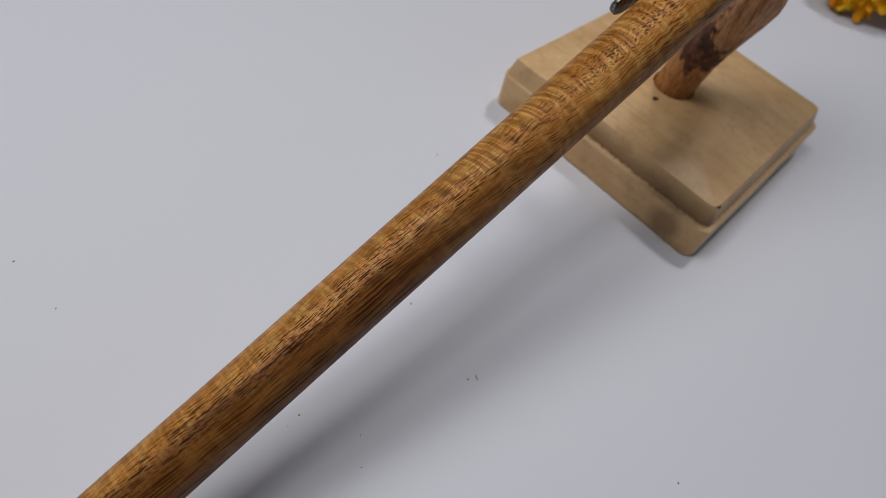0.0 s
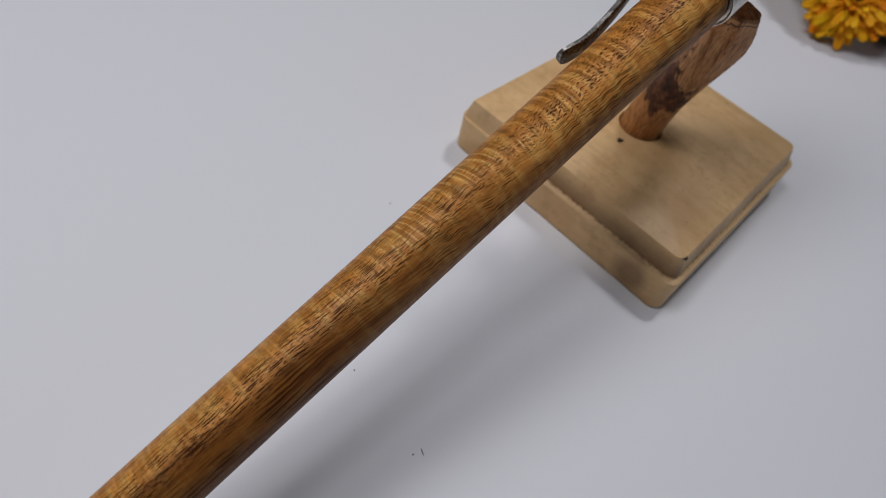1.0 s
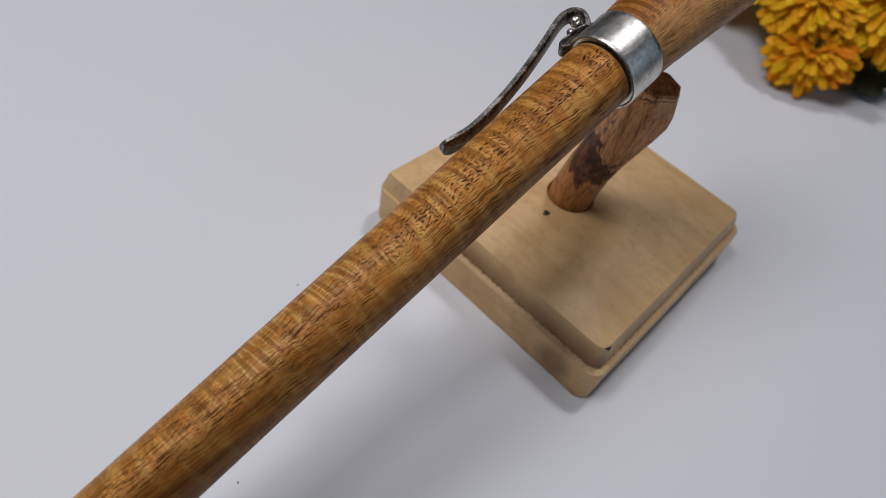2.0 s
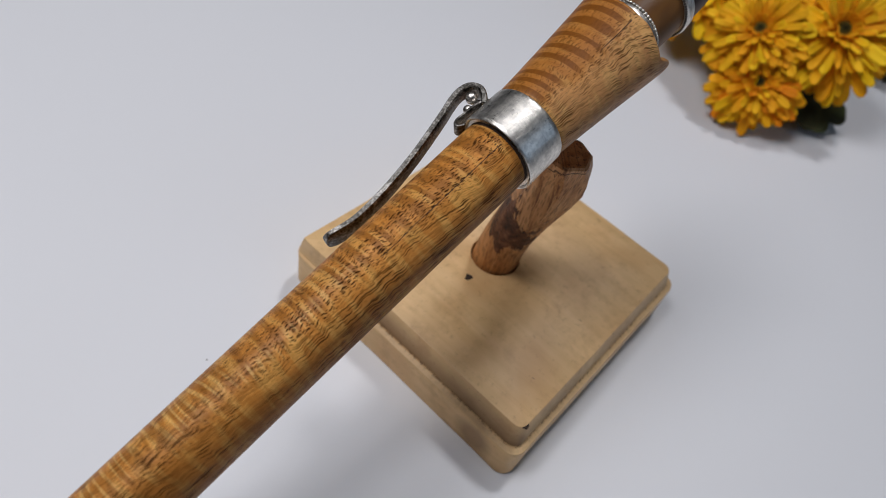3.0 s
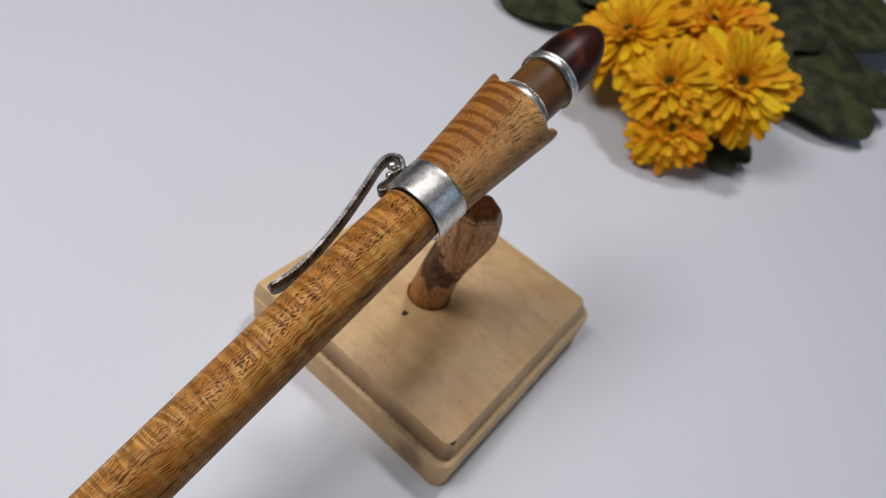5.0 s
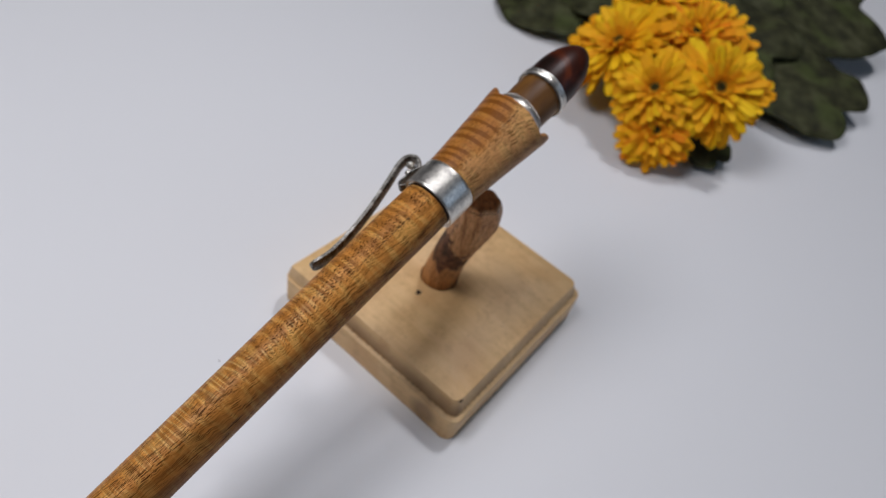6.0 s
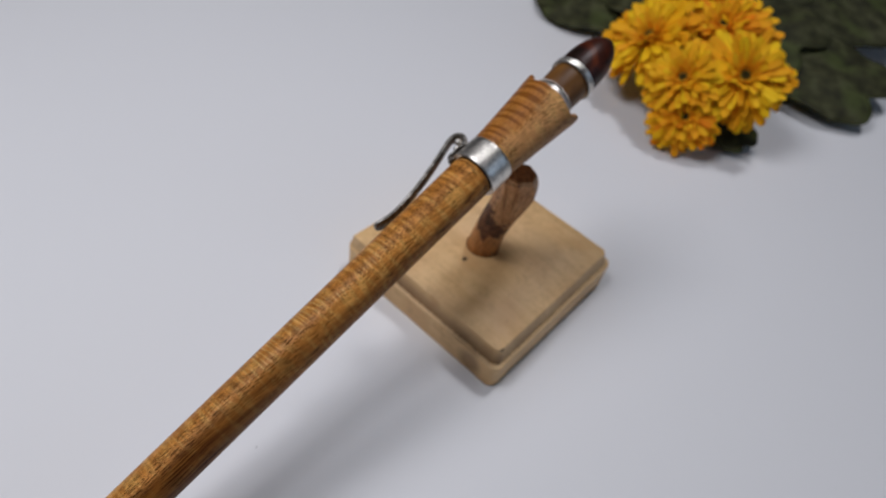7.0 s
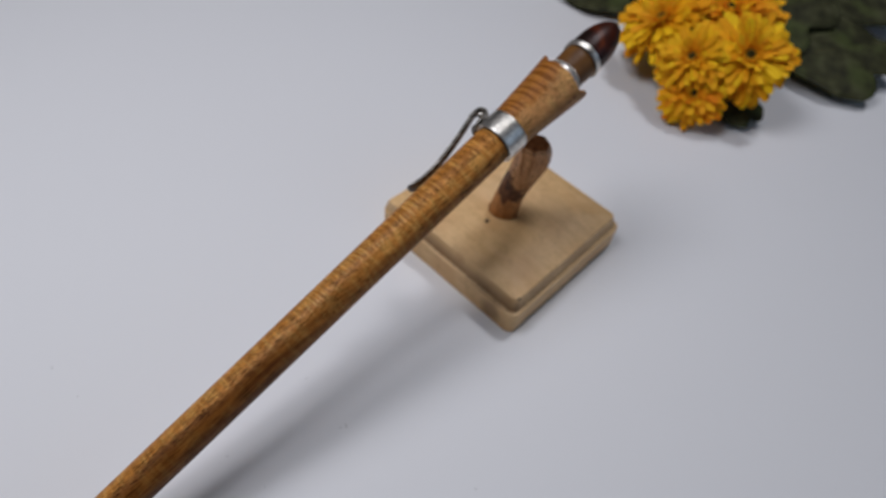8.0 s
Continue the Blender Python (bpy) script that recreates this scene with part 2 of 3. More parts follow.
def m_post_wood():
    """Carved branch: reddish heartwood with scraps of dark bark left on."""
    m = Mat("carved_branch_wood", rough=0.5, Specular_IOR_Level=0.3)
    grain = m.noise(1.0, m.scaled((520, 520, 45)), detail=5, rough=0.6, distort=0.4)
    tone = m.ramp(grain, (0.28, (0.27, 0.105, 0.034)), (0.5, (0.50, 0.235, 0.090)), (0.75, (0.66, 0.37, 0.165)))
    streak = m.noise(1.0, m.scaled((1500, 1500, 55)), detail=2)
    tone = m.mix(m.ramp(streak, (0.58, 0.0), (0.66, 0.7)), tone, (0.10, 0.035, 0.014))
    low = m.ramp(m.math("MULTIPLY_ADD", m.axis(2), -60.0, 1.75), (0.0, 0.0), (1.0, 1.0))
    tone = m.mix(m.math("MULTIPLY", low, 0.7), tone, m.mix(grain, (0.42, 0.14, 0.03), (0.68, 0.32, 0.09)))
    bark = m.noise(1.0, m.scaled((230, 230, 120)), detail=4, rough=0.6)
    spot = m.node("ShaderNodeVectorMath")
    spot.operation = "DISTANCE"
    m.put(m.coord, spot.inputs[0])
    spot.inputs[1].default_value = (-0.0080, -0.0030, 0.0345)
    near = m.math("MULTIPLY_ADD", spot.outputs["Value"], -95.0, 1.32)
    patch = m.ramp(m.math("ADD", m.math("MULTIPLY", bark, 1.1), m.math("MULTIPLY", near, 0.5)), (0.87, 0.0), (0.92, 1.0))
    rough_bark = m.noise(420.0, detail=5, rough=0.65)
    tone = m.mix(patch, tone, m.ramp(rough_bark, (0.35, (0.022, 0.008, 0.005)), (0.52, (0.095, 0.034, 0.016)), (0.70, (0.23, 0.095, 0.045))))
    # short dark pores along the grain, and a split across the sawn top
    near_pore, chance = m.cells(m.scaled((1, 1, 1), vector=m.pair(m.math("MULTIPLY", m.math("ADD", m.axis(0), m.math("MULTIPLY", m.axis(1), -1.0)), 1500.0), m.math("MULTIPLY", m.axis(2), 330.0))))
    pores = m.step(0.36, 0.22, m.math("SUBTRACT", near_pore, m.math("MULTIPLY_ADD", chance, 0.22, -0.12)))
    tone = m.mix(m.math("MULTIPLY", pores, m.math("MULTIPLY_ADD", patch, -0.4, 0.4)), tone, (0.11, 0.042, 0.016))
    split = m.math("ADD", m.math("ADD", m.axis(2), m.math("MULTIPLY", m.axis(1), 0.25)), m.math("MULTIPLY", m.noise(240.0, detail=3), 0.006))
    split = m.step(0.00035, 0.00010, m.math("ABSOLUTE", m.math("SUBTRACT", split, 0.0585)))
    tone = m.mix(m.math("MULTIPLY", split, 0.85), tone, (0.020, 0.009, 0.005))
    m.set(Base_Color=tone, Roughness=m.ramp(grain, (0.2, 0.6), (0.8, 0.42)))
    return m.bump(m.math("MULTIPLY_ADD", patch, m.math("ADD", rough_bark, 0.6), grain), 0.6, 0.0005).m


def m_silver(name, tarnish=0.25, rough=0.0):
    m = Mat(name, (0.86, 0.85, 0.82), rough=0.25, metal=1.0)
    lines = m.noise(1.0, m.scaled((500, 5200, 1800), rot=(25, 15, 40)), detail=3)
    across = m.noise(1.0, m.scaled((4600, 800, 500), rot=(-30, 40, -25)), detail=3)
    scratch = m.math("MAXIMUM", lines, across)
    stain = m.noise(300.0, detail=5, rough=0.7)
    fine = m.noise(1500.0, detail=2)
    grey = m.math("MULTIPLY_ADD", fine, 0.4, m.math("MULTIPLY_ADD", stain, 0.8, -0.1))
    m.set(Base_Color=m.mix(m.ramp(grey, (0.38, min(1.0, tarnish * 2.6)), (0.62, tarnish * 0.3)), (0.90, 0.86, 0.79), (0.15, 0.135, 0.12)),
          Roughness=m.math("MULTIPLY_ADD", scratch, 0.55, m.math("MULTIPLY_ADD", stain, 0.22, rough - 0.06)))
    return m.bump(m.math("ADD", scratch, m.math("MULTIPLY", stain, 0.6)), 0.55, 0.0001).m


def m_old_silver():
    """Darkened silver with a fine stipple, rubbed bright along the edges of the dents."""
    m = Mat("tarnished_silver", rough=0.3, metal=1.0)
    stipple = m.noise(2300.0, detail=2)
    cloud = m.noise(420.0, detail=3)
    grey = m.ramp(m.math("MULTIPLY_ADD", cloud, 0.5, m.math("MULTIPLY", stipple, 0.6)), (0.42, (0.060, 0.054, 0.048)), (0.55, (0.155, 0.145, 0.13)), (0.72, (0.42, 0.40, 0.37)))
    m.set(Base_Color=grey, Roughness=m.ramp(cloud, (0.3, 0.34), (0.7, 0.50)))
    return m.bump(stipple, 0.12, 0.0002).m


def m_plain(name, colour, rough, grain=400.0, spread=0.15, **more):
    m = Mat(name, colour, rough, **more)
    n = m.noise(grain, detail=3)
    lo = tuple(c * (1 - spread) for c in colour)
    hi = tuple(min(1, c * (1 + spread)) for c in colour)
    m.set(Base_Color=m.mix(n, lo, hi))
    return m.bump(n, 0.08, 0.0002).m


def m_horn():
    m = Mat("brown_horn", rough=0.46, Specular_IOR_Level=0.35)
    n = m.noise(1.0, m.scaled((60, 160, 160)), detail=3, distort=0.8)
    m.set(Base_Color=m.ramp(n, (0.3, (0.10, 0.040, 0.008)), (0.55, (0.18, 0.078, 0.016)), (0.75, (0.27, 0.135, 0.038))))
    return m.bump(m.noise(1.0, m.scaled((90, 1500, 1500))), 0.05, 0.0001).m


def m_amber():
    m = Mat("dark_amber", rough=0.40, Specular_IOR_Level=0.3, IOR=1.5, Transmission_Weight=0.2)
    n = m.noise(1.0, m.scaled((80, 150, 150)), detail=3, distort=1.0)
    m.set(Base_Color=m.ramp(n, (0.38, (0.012, 0.004, 0.002)), (0.58, (0.050, 0.009, 0.003)), (0.76, (0.17, 0.032, 0.006))))
    return m.m


def m_petal(name, light, deep):
    m = Mat(name, rough=0.65, Specular_IOR_Level=0.2)
    along = m.math("MULTIPLY", m.axis(0), 62.0)
    streak = m.noise(1.0, m.scaled((60, 1800, 200)), detail=2)
    tint = m.mix(m.random(), light, deep)
    tint = m.mix(m.ramp(along, (0.05, 0.6), (0.4, 0.0)), tint, (0.80, 0.26, 0.006))
    tint = m.mix(m.ramp(streak, (0.45, 0.0), (0.7, 0.3)), tint, (0.96, 0.64, 0.04))
    m.set(Base_Color=tint)
    return m.bump(streak, 0.3, 0.0003).m


def m_eye():
    """The flower's middle: a dark green eye in an olive ring of tiny florets."""
    m = Mat("flower_centre", rough=0.9, Specular_IOR_Level=0.1)
    x, y = m.axis(0), m.axis(1)
    out = m.math("SQRT", m.math("ADD", m.math("MULTIPLY", x, x), m.math("MULTIPLY", y, y)))
    grain = m.noise(1400.0, detail=3)
    out = m.math("MULTIPLY_ADD", grain, 0.0009, out)
    m.set(Base_Color=m.ramp(m.math("MULTIPLY", out, 300.0), (0.30, (0.020, 0.020, 0.008)), (0.55, (0.085, 0.070, 0.016)), (0.80, (0.30, 0.19, 0.02))))
    return m.bump(grain, 0.5, 0.0005).m


def m_leaf():
    m = Mat("dark_green_leaf", rough=0.7, Specular_IOR_Level=0.2)
    blotch = m.noise(90.0, detail=4)
    vein = m.noise(420.0, detail=2)
    tint = m.ramp(blotch, (0.36, (0.020, 0.020, 0.008)), (0.52, (0.045, 0.046, 0.018)), (0.66, (0.080, 0.080, 0.040)))
    green = m.noise(45.0, detail=3)
    tint = m.mix(m.ramp(green, (0.50, 0.0), (0.64, 0.7)), tint, (0.060, 0.078, 0.020))
    m.set(Base_Color=tint)
    return m.bump(m.math("ADD", blotch, m.math("MULTIPLY", vein, 0.4)), 0.5, 0.0006).m


TABLE = m_table()
PEN_WOOD = m_pen_wood()
BASE_WOOD = m_base_wood()
POST_WOOD = m_post_wood()
SILVER = m_silver("scratched_silver", 0.18, rough=0.02)
OLD_SILVER = m_old_silver()
BLACK_SILVER = m_plain("blackened_silver", (0.20, 0.19, 0.18), 0.38, 900.0, 0.5, metal=1.0)
HORN = m_horn()
AMBER = m_amber()
PETAL = m_petal("yellow_petal", (0.95, 0.61, 0.006), (0.90, 0.35, 0.003))
ORANGE_PETAL = m_petal("orange_petal", (0.96, 0.54, 0.005), (0.88, 0.23, 0.002))
LEAF = m_leaf()
STEM = m_plain("green_stem", (0.07, 0.11, 0.03), 0.6)
EYE_DISC = m_eye()
# near-black for cracks, and for shade painted in holes and under the band
CRACK_AND_SHADE = m_plain("crack_and_shade", (0.035, 0.018, 0.010), 0.85)
DUST = m_plain("dark_dust", (0.30, 0.285, 0.28), 0.9)
WALL_PAINT = m_plain("wall_paint", (0.09, 0.095, 0.11), 0.85, 20.0, 0.04)
CEILING_PAINT = m_plain("ceiling_paint", (0.28, 0.28, 0.30), 0.9, 20.0, 0.03)
FLOOR_WOOD = m_plain("floor_boards", (0.25, 0.16, 0.09), 0.5, 12.0, 0.25)
FRAME_WHITE = m_plain("white_frame", (0.75, 0.75, 0.73), 0.4)
LEG_METAL = m_plain("grey_leg", (0.25, 0.25, 0.26), 0.45)

# ---- building helpers ----
CM = 0.01


def link_mesh(name, bm, material, smooth=True):
    bmesh.ops.recalc_face_normals(bm, faces=bm.faces)
    data = bpy.data.meshes.new(name)
    bm.to_mesh(data)
    bm.free()
    data.materials.append(material)
    if smooth:
        data.polygons.foreach_set("use_smooth", [True] * len(data.polygons))
    return data


def part(name, bm, material, parent=None, label="", smooth=True, sharp=None):
    data = link_mesh(name, bm, material, smooth)
    if sharp:
        data.set_sharp_from_angle(angle=radians(sharp))
    ob = new(name, data)
    ob.parent = parent
    if label:
        ob["label"] = label
    return ob


def box(bm, lo, hi, bevel=0.0):
    c = [(a + b) / 2 for a, b in zip(lo, hi)]
    size = [b - a for a, b in zip(lo, hi)]
    made = bmesh.ops.create_cube(bm, size=1.0, matrix=Matrix.Translation(c) @ Matrix.Diagonal((*size, 1)))
    if bevel:
        edges = {e for v in made["verts"] for e in v.link_edges}
        bmesh.ops.bevel(bm, geom=list(edges), offset=bevel, segments=2, affect="EDGES", profile=0.5)


def loft(bm, rings, closed=True, cap_first=True, cap_last=True):
    """Faces between rings of points that all have the same count."""
    made = [[bm.verts.new(p) for p in ring] for ring in rings]
    n = len(made[0])
    for a, b in zip(made, made[1:]):
        for i in range(n if closed else n - 1):
            j = (i + 1) % n
            bm.faces.new((a[i], a[j], b[j], b[i]))
    if cap_first:
        bm.faces.new(made[0])
    if cap_last:
        bm.faces.new(made[-1])
    return made


def lathe(profile, segments=64):
    """A turned solid about local x from (s, r) pairs in centimetres; ends with r = 0 are closed to a point."""
    bm = bmesh.new()
    rings = []
    for s, r in profile:
        rings.append([Vector((s, max(r, 0.002) * math.cos(a), max(r, 0.002) * math.sin(a))) * CM
                      for a in (2 * math.pi * k / segments for k in range(segments))])
    loft(bm, rings)
    return bm


def smooth_step(a, b, x):
    t = min(1.0, max(0.0, (x - a) / (b - a)))
    return t * t * (3 - 2 * t)


def sphere(bm, at, r, u=10, v=8):
    bmesh.ops.create_uvsphere(bm, u_segments=u, v_segments=v, radius=r, matrix=Matrix.Translation(at))


# ---- room and table ----
def room():
    lo, hi, bottom, top, t = -1.5, 1.7, -0.75, 1.65, 0.12
    bm = bmesh.new()
    box(bm, (lo - t, lo - t, bottom - 0.1), (hi + t, hi + t, bottom))
    tagged(part("floor", bm, FLOOR_WOOD, smooth=False), "brown wooden floor of the room", "floor", kind="structure")
    bm = bmesh.new()
    box(bm, (lo - t, lo - t, top), (hi + t, hi + t, top + 0.1))
    tagged(part("ceiling", bm, CEILING_PAINT, smooth=False), "plain pale grey painted ceiling", "ceiling", kind="structure")
    for name, a, b in (("wall_east", (hi, lo, bottom), (hi + t, hi, top)), ("wall_west", (lo - t, lo, bottom), (lo, hi, top)),
                       ("wall_north", (lo - t, hi, bottom), (hi + t, hi + t, top))):
        bm = bmesh.new()
        box(bm, a, b)
        tagged(part(name, bm, WALL_PAINT, smooth=False), "plain grey painted wall", "wall", kind="structure")
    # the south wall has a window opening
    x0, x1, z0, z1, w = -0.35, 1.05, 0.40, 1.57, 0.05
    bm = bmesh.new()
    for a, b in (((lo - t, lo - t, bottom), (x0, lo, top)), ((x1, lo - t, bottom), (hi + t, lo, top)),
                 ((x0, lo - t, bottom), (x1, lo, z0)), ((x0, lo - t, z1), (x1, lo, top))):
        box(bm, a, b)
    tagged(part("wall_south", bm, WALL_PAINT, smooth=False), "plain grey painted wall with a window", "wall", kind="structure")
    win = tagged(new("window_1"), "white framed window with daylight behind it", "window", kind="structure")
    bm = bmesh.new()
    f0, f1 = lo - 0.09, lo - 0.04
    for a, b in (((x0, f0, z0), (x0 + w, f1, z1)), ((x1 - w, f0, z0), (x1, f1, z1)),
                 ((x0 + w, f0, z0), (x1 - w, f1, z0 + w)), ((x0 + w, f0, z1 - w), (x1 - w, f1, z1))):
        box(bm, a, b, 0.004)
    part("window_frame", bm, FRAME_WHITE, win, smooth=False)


room()


def table():
    t = tagged(new("table"), "white table with a smooth matt top", "table")
    bm = bmesh.new()
    box(bm, (-0.55, -0.5, -0.03), (0.95, 0.6, 0.0), 0.002)
    part("tabletop", bm, TABLE, t, "smooth white tabletop", sharp=40)
    for x, y in ((-0.48, -0.43), (0.88, -0.43), (-0.48, 0.53), (0.88, 0.53)):
        bm = bmesh.new()
        box(bm, (x - 0.025, y - 0.025, -0.75), (x + 0.025, y + 0.025, -0.03), 0.003)
        part("leg", bm, LEG_METAL, t, smooth=False)


table()


# ---- stand ----
def square_ring(half, radius, z, far=0.0, corner=8, side=12):
    """A rounded square in centimetres, counter-clockwise; far: how much shorter it is towards +x, half of it towards +y."""
    pts = []
    hx, hy = half - far * 0.8, half - far * 0.3
    for k in range(4):
        a0 = math.pi / 2 * k

        def centre(j):
            return ((hx, -half, -half, hx)[j % 4] + radius * (-1, 1, 1, -1)[j % 4], (hy, hy, -half, -half)[j % 4] + radius * (-1, -1, 1, 1)[j % 4])

        (cx, cy), (nx, ny) = centre(k), centre(k + 1)
        for i in range(corner + 1):
            a = a0 + math.pi / 2 * i / corner
            pts.append((cx + radius * math.cos(a), cy + radius * math.sin(a), z))
        a1 = a0 + math.pi / 2
        for i in range(1, side):
            f = i / side
            pts.append((cx + radius * math.cos(a1) + (nx - cx) * f, cy + radius * math.sin(a1) + (ny - cy) * f, z))
    # one side is sawn a little out of square
    return [(x, y + (x + half) * 0.030 * max(0.0, -y / half), z) for x, y, z in pts]


FOOT = (-0.26, 0.03)


def stand():
    s = tagged(new("stand"), "square pale wooden plinth with a carved branch post standing in it", "stand")
    bm = bmesh.new()
    prof = [(3.57, 0.30, 0.0, 0.20), (3.63, 0.34, 0.04, 0.20), (3.645, 0.36, 0.35, 0.20), (3.66, 0.36, 0.97, 0.20), (3.658, 0.355, 1.03, 0.20), (3.645, 0.34, 1.055, 0.20), (3.625, 0.33, 1.064, 0.20),
            (3.555, 0.30, 1.068, 0.215), (3.535, 0.29, 1.078, 0.22), (3.515, 0.28, 1.12, 0.23), (3.495, 0.27, 1.25, 0.25), (3.465, 0.26, 1.40, 0.27), (3.43, 0.25, 1.55, 0.29), (3.405, 0.24, 1.65, 0.31), (3.39, 0.22, 1.69, 0.31), (3.365, 0.20, 1.703, 0.31)]
    rings = [square_ring(*p) for p in prof]
    outer = rings[-1]

    def circle(r, z):
        pts = []
        for x, y, _ in outer:
            a = math.atan2(y - FOOT[1], x - FOOT[0])
            pts.append((FOOT[0] + r * math.cos(a), FOOT[1] + r * math.sin(a), z))
        return pts

    mid = [((a[0] + b[0]) / 2, (a[1] + b[1]) / 2, 1.71) for a, b in zip(outer, circle(0.62, 1.71))]
    rings += [mid, circle(0.66, 1.71), circle(0.62, 1.69), circle(0.61, 1.0)]
    for ring in rings[1:-4]:
        for i, (x, y, z) in enumerate(ring):
            if z > 1.065:  # at one corner the moulding runs out flush
                w = 0.9 * smooth_step(0.8, 2.6, y) * smooth_step(-2.6, -3.3, x)
                x = x + (-3.60 - x) * w if x > -3.60 else x
            n = noise.noise(Vector((x * 1.3, y * 1.3, z * 2.0)))
            ring[i] = (x * (1 + 0.004 * n), y * (1 + 0.004 * n), z)
    loft(bm, [[Vector(p) * CM for p in ring] for ring in rings])
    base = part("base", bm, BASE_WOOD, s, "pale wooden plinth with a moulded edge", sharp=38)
    # dark caps on the surface; the holes' inner shade is painted
    for name, (x, y), r, z in (("knot_hole", (-1.30, 0.0), 0.10, 1.711), ("nail_hole", (-3.22, -3.38), 0.09, 1.685)):
        bm = bmesh.new()
        rings = []
        for rr, dz in ((1.0, 0.001), (0.92, 0.004), (0.6, 0.005), (0.3, 0.006)):
            rings.append([Vector((x + r * rr * math.cos(a) * (1 + 0.7 * noise.noise(Vector((math.cos(a) * 1.3, math.sin(a) * 1.3, x)))), y + 0.8 * r * rr * math.sin(a) * (1 + 0.7 * noise.noise(Vector((math.cos(a), math.sin(a), x + 4)))), z + dz)) * CM
                          for a in (2 * math.pi * k / 14 for k in range(14))])
        loft(bm, rings, cap_first=False)
        part(name, bm, CRACK_AND_SHADE, base, "small dark hole in the wood")
    # the post: a carved branch with a knee, its top cut in facets
    spine = [(-0.26, 0.03, 0.95, 0.56), (-0.26, 0.03, 1.7, 0.57), (-0.28, -0.04, 2.2, 0.56), (-0.32, -0.14, 2.8, 0.55), (-0.33, -0.28, 3.4, 0.57), (-0.27, -0.44, 4.0, 0.61),
             (-0.26, -0.58, 4.5, 0.63), (-0.27, -0.70, 4.95, 0.63), (-0.36, -0.75, 5.3, 0.60), (-0.47, -0.77, 5.6, 0.58), (-0.55, -0.78, 5.78, 0.55), (-0.60, -0.80, 5.93, 0.52), (-0.62, -0.82, 5.98, 0.45)]
    bm = bmesh.new()
    rings = []
    for x, y, z, r in spine:
        ring = []
        for k in range(40):
            a = 2 * math.pi * k / 40
            sector = 2 * math.pi / 7
            cut = math.cos(sector / 2) / math.cos((a + 0.25 * math.sin(z)) % sector - sector / 2)
            facet = 1 + (cut * 1.05 - 1) * (0.25 + 0.75 * smooth_step(3.6, 4.6, z)) + 0.05 * noise.noise(Vector((math.cos(a) * 1.5, math.sin(a) * 1.5, z * 0.9)))
            if z < 1.8:
                facet = 1 + (facet - 1) * 0.3
            px, py = x + r * facet * math.cos(a), y + r * facet * math.sin(a)
            # the top slopes up into the cradle under the pen
            rise = max(0.0, z - 4.9) / 1.25 * max(0.0, py + 0.28) * 3.2
            ring.append(Vector((px, py, z + min(rise, 0.95))) * CM)
        rings.append(ring)
    loft(bm, rings)
    part("post", bm, POST_WOOD, s, "carved brown branch with dark bark scraps", sharp=22)
    return s


stand()

# ---- pen ----
PEN_AT = Vector((-7.744, -0.644, 5.229)) * CM
AXIS = Vector((0.94890, 0.02440, 0.31463)).normalized()


def pen_pose():
    y = Vector((0, 0, 1)).cross(AXIS).normalized()
    z = AXIS.cross(y)
    m = Matrix((AXIS, y, z)).transposed().to_4x4()
    m.translation = PEN_AT
    return m


def bead_ring(s, r, count, size):
    bm = bmesh.new()
    for k in range(count):
        a = 2 * math.pi * k / count
        bmesh.ops.create_icosphere(bm, subdivisions=1, radius=size * CM, matrix=Matrix.Translation(Vector((s, r * math.cos(a), r * math.sin(a))) * CM))
    return bm


def sweep(points, width, thick):
    """A flat strip along (s, y, z, width factor) points; its width runs along local z."""
    bm = bmesh.new()
    rings = []
    for i, (s, y, z, f) in enumerate(points):
        a, b = points[max(i - 1, 0)], points[min(i + 1, len(points) - 1)]
        t = Vector((b[0] - a[0], b[1] - a[1], 0)).normalized()
        n = Vector((-t.y, t.x, 0))
        w, h = width * f / 2, thick / 2
        ring = []
        for u, v in ((-1, -0.6), (-0.8, -1), (0.8, -1), (1, -0.6), (1, 0.6), (0.8, 1), (-0.8, 1), (-1, 0.6)):
            p = Vector((s, y, z)) + Vector((0, 0, 1)) * (u * w) + n * (v * h)
            ring.append(p * CM)
        rings.append(ring)
    loft(bm, rings)
    return bm


def curve_points(pts, steps=5):
    """Catmull-Rom through tuples."""
    out = []
    for i in range(len(pts) - 1):
        p = [pts[max(i - 1, 0)], pts[i], pts[i + 1], pts[min(i + 2, len(pts) - 1)]]
        for k in range(steps):
            t = k / steps
            out.append(tuple(0.5 * (2 * b + (c - a) * t + (2 * a - 5 * b + 4 * c - d) * t * t + (3 * b - a - 3 * c + d) * t ** 3)
                             for a, b, c, d in zip(*p)))
    return out + [pts[-1]]


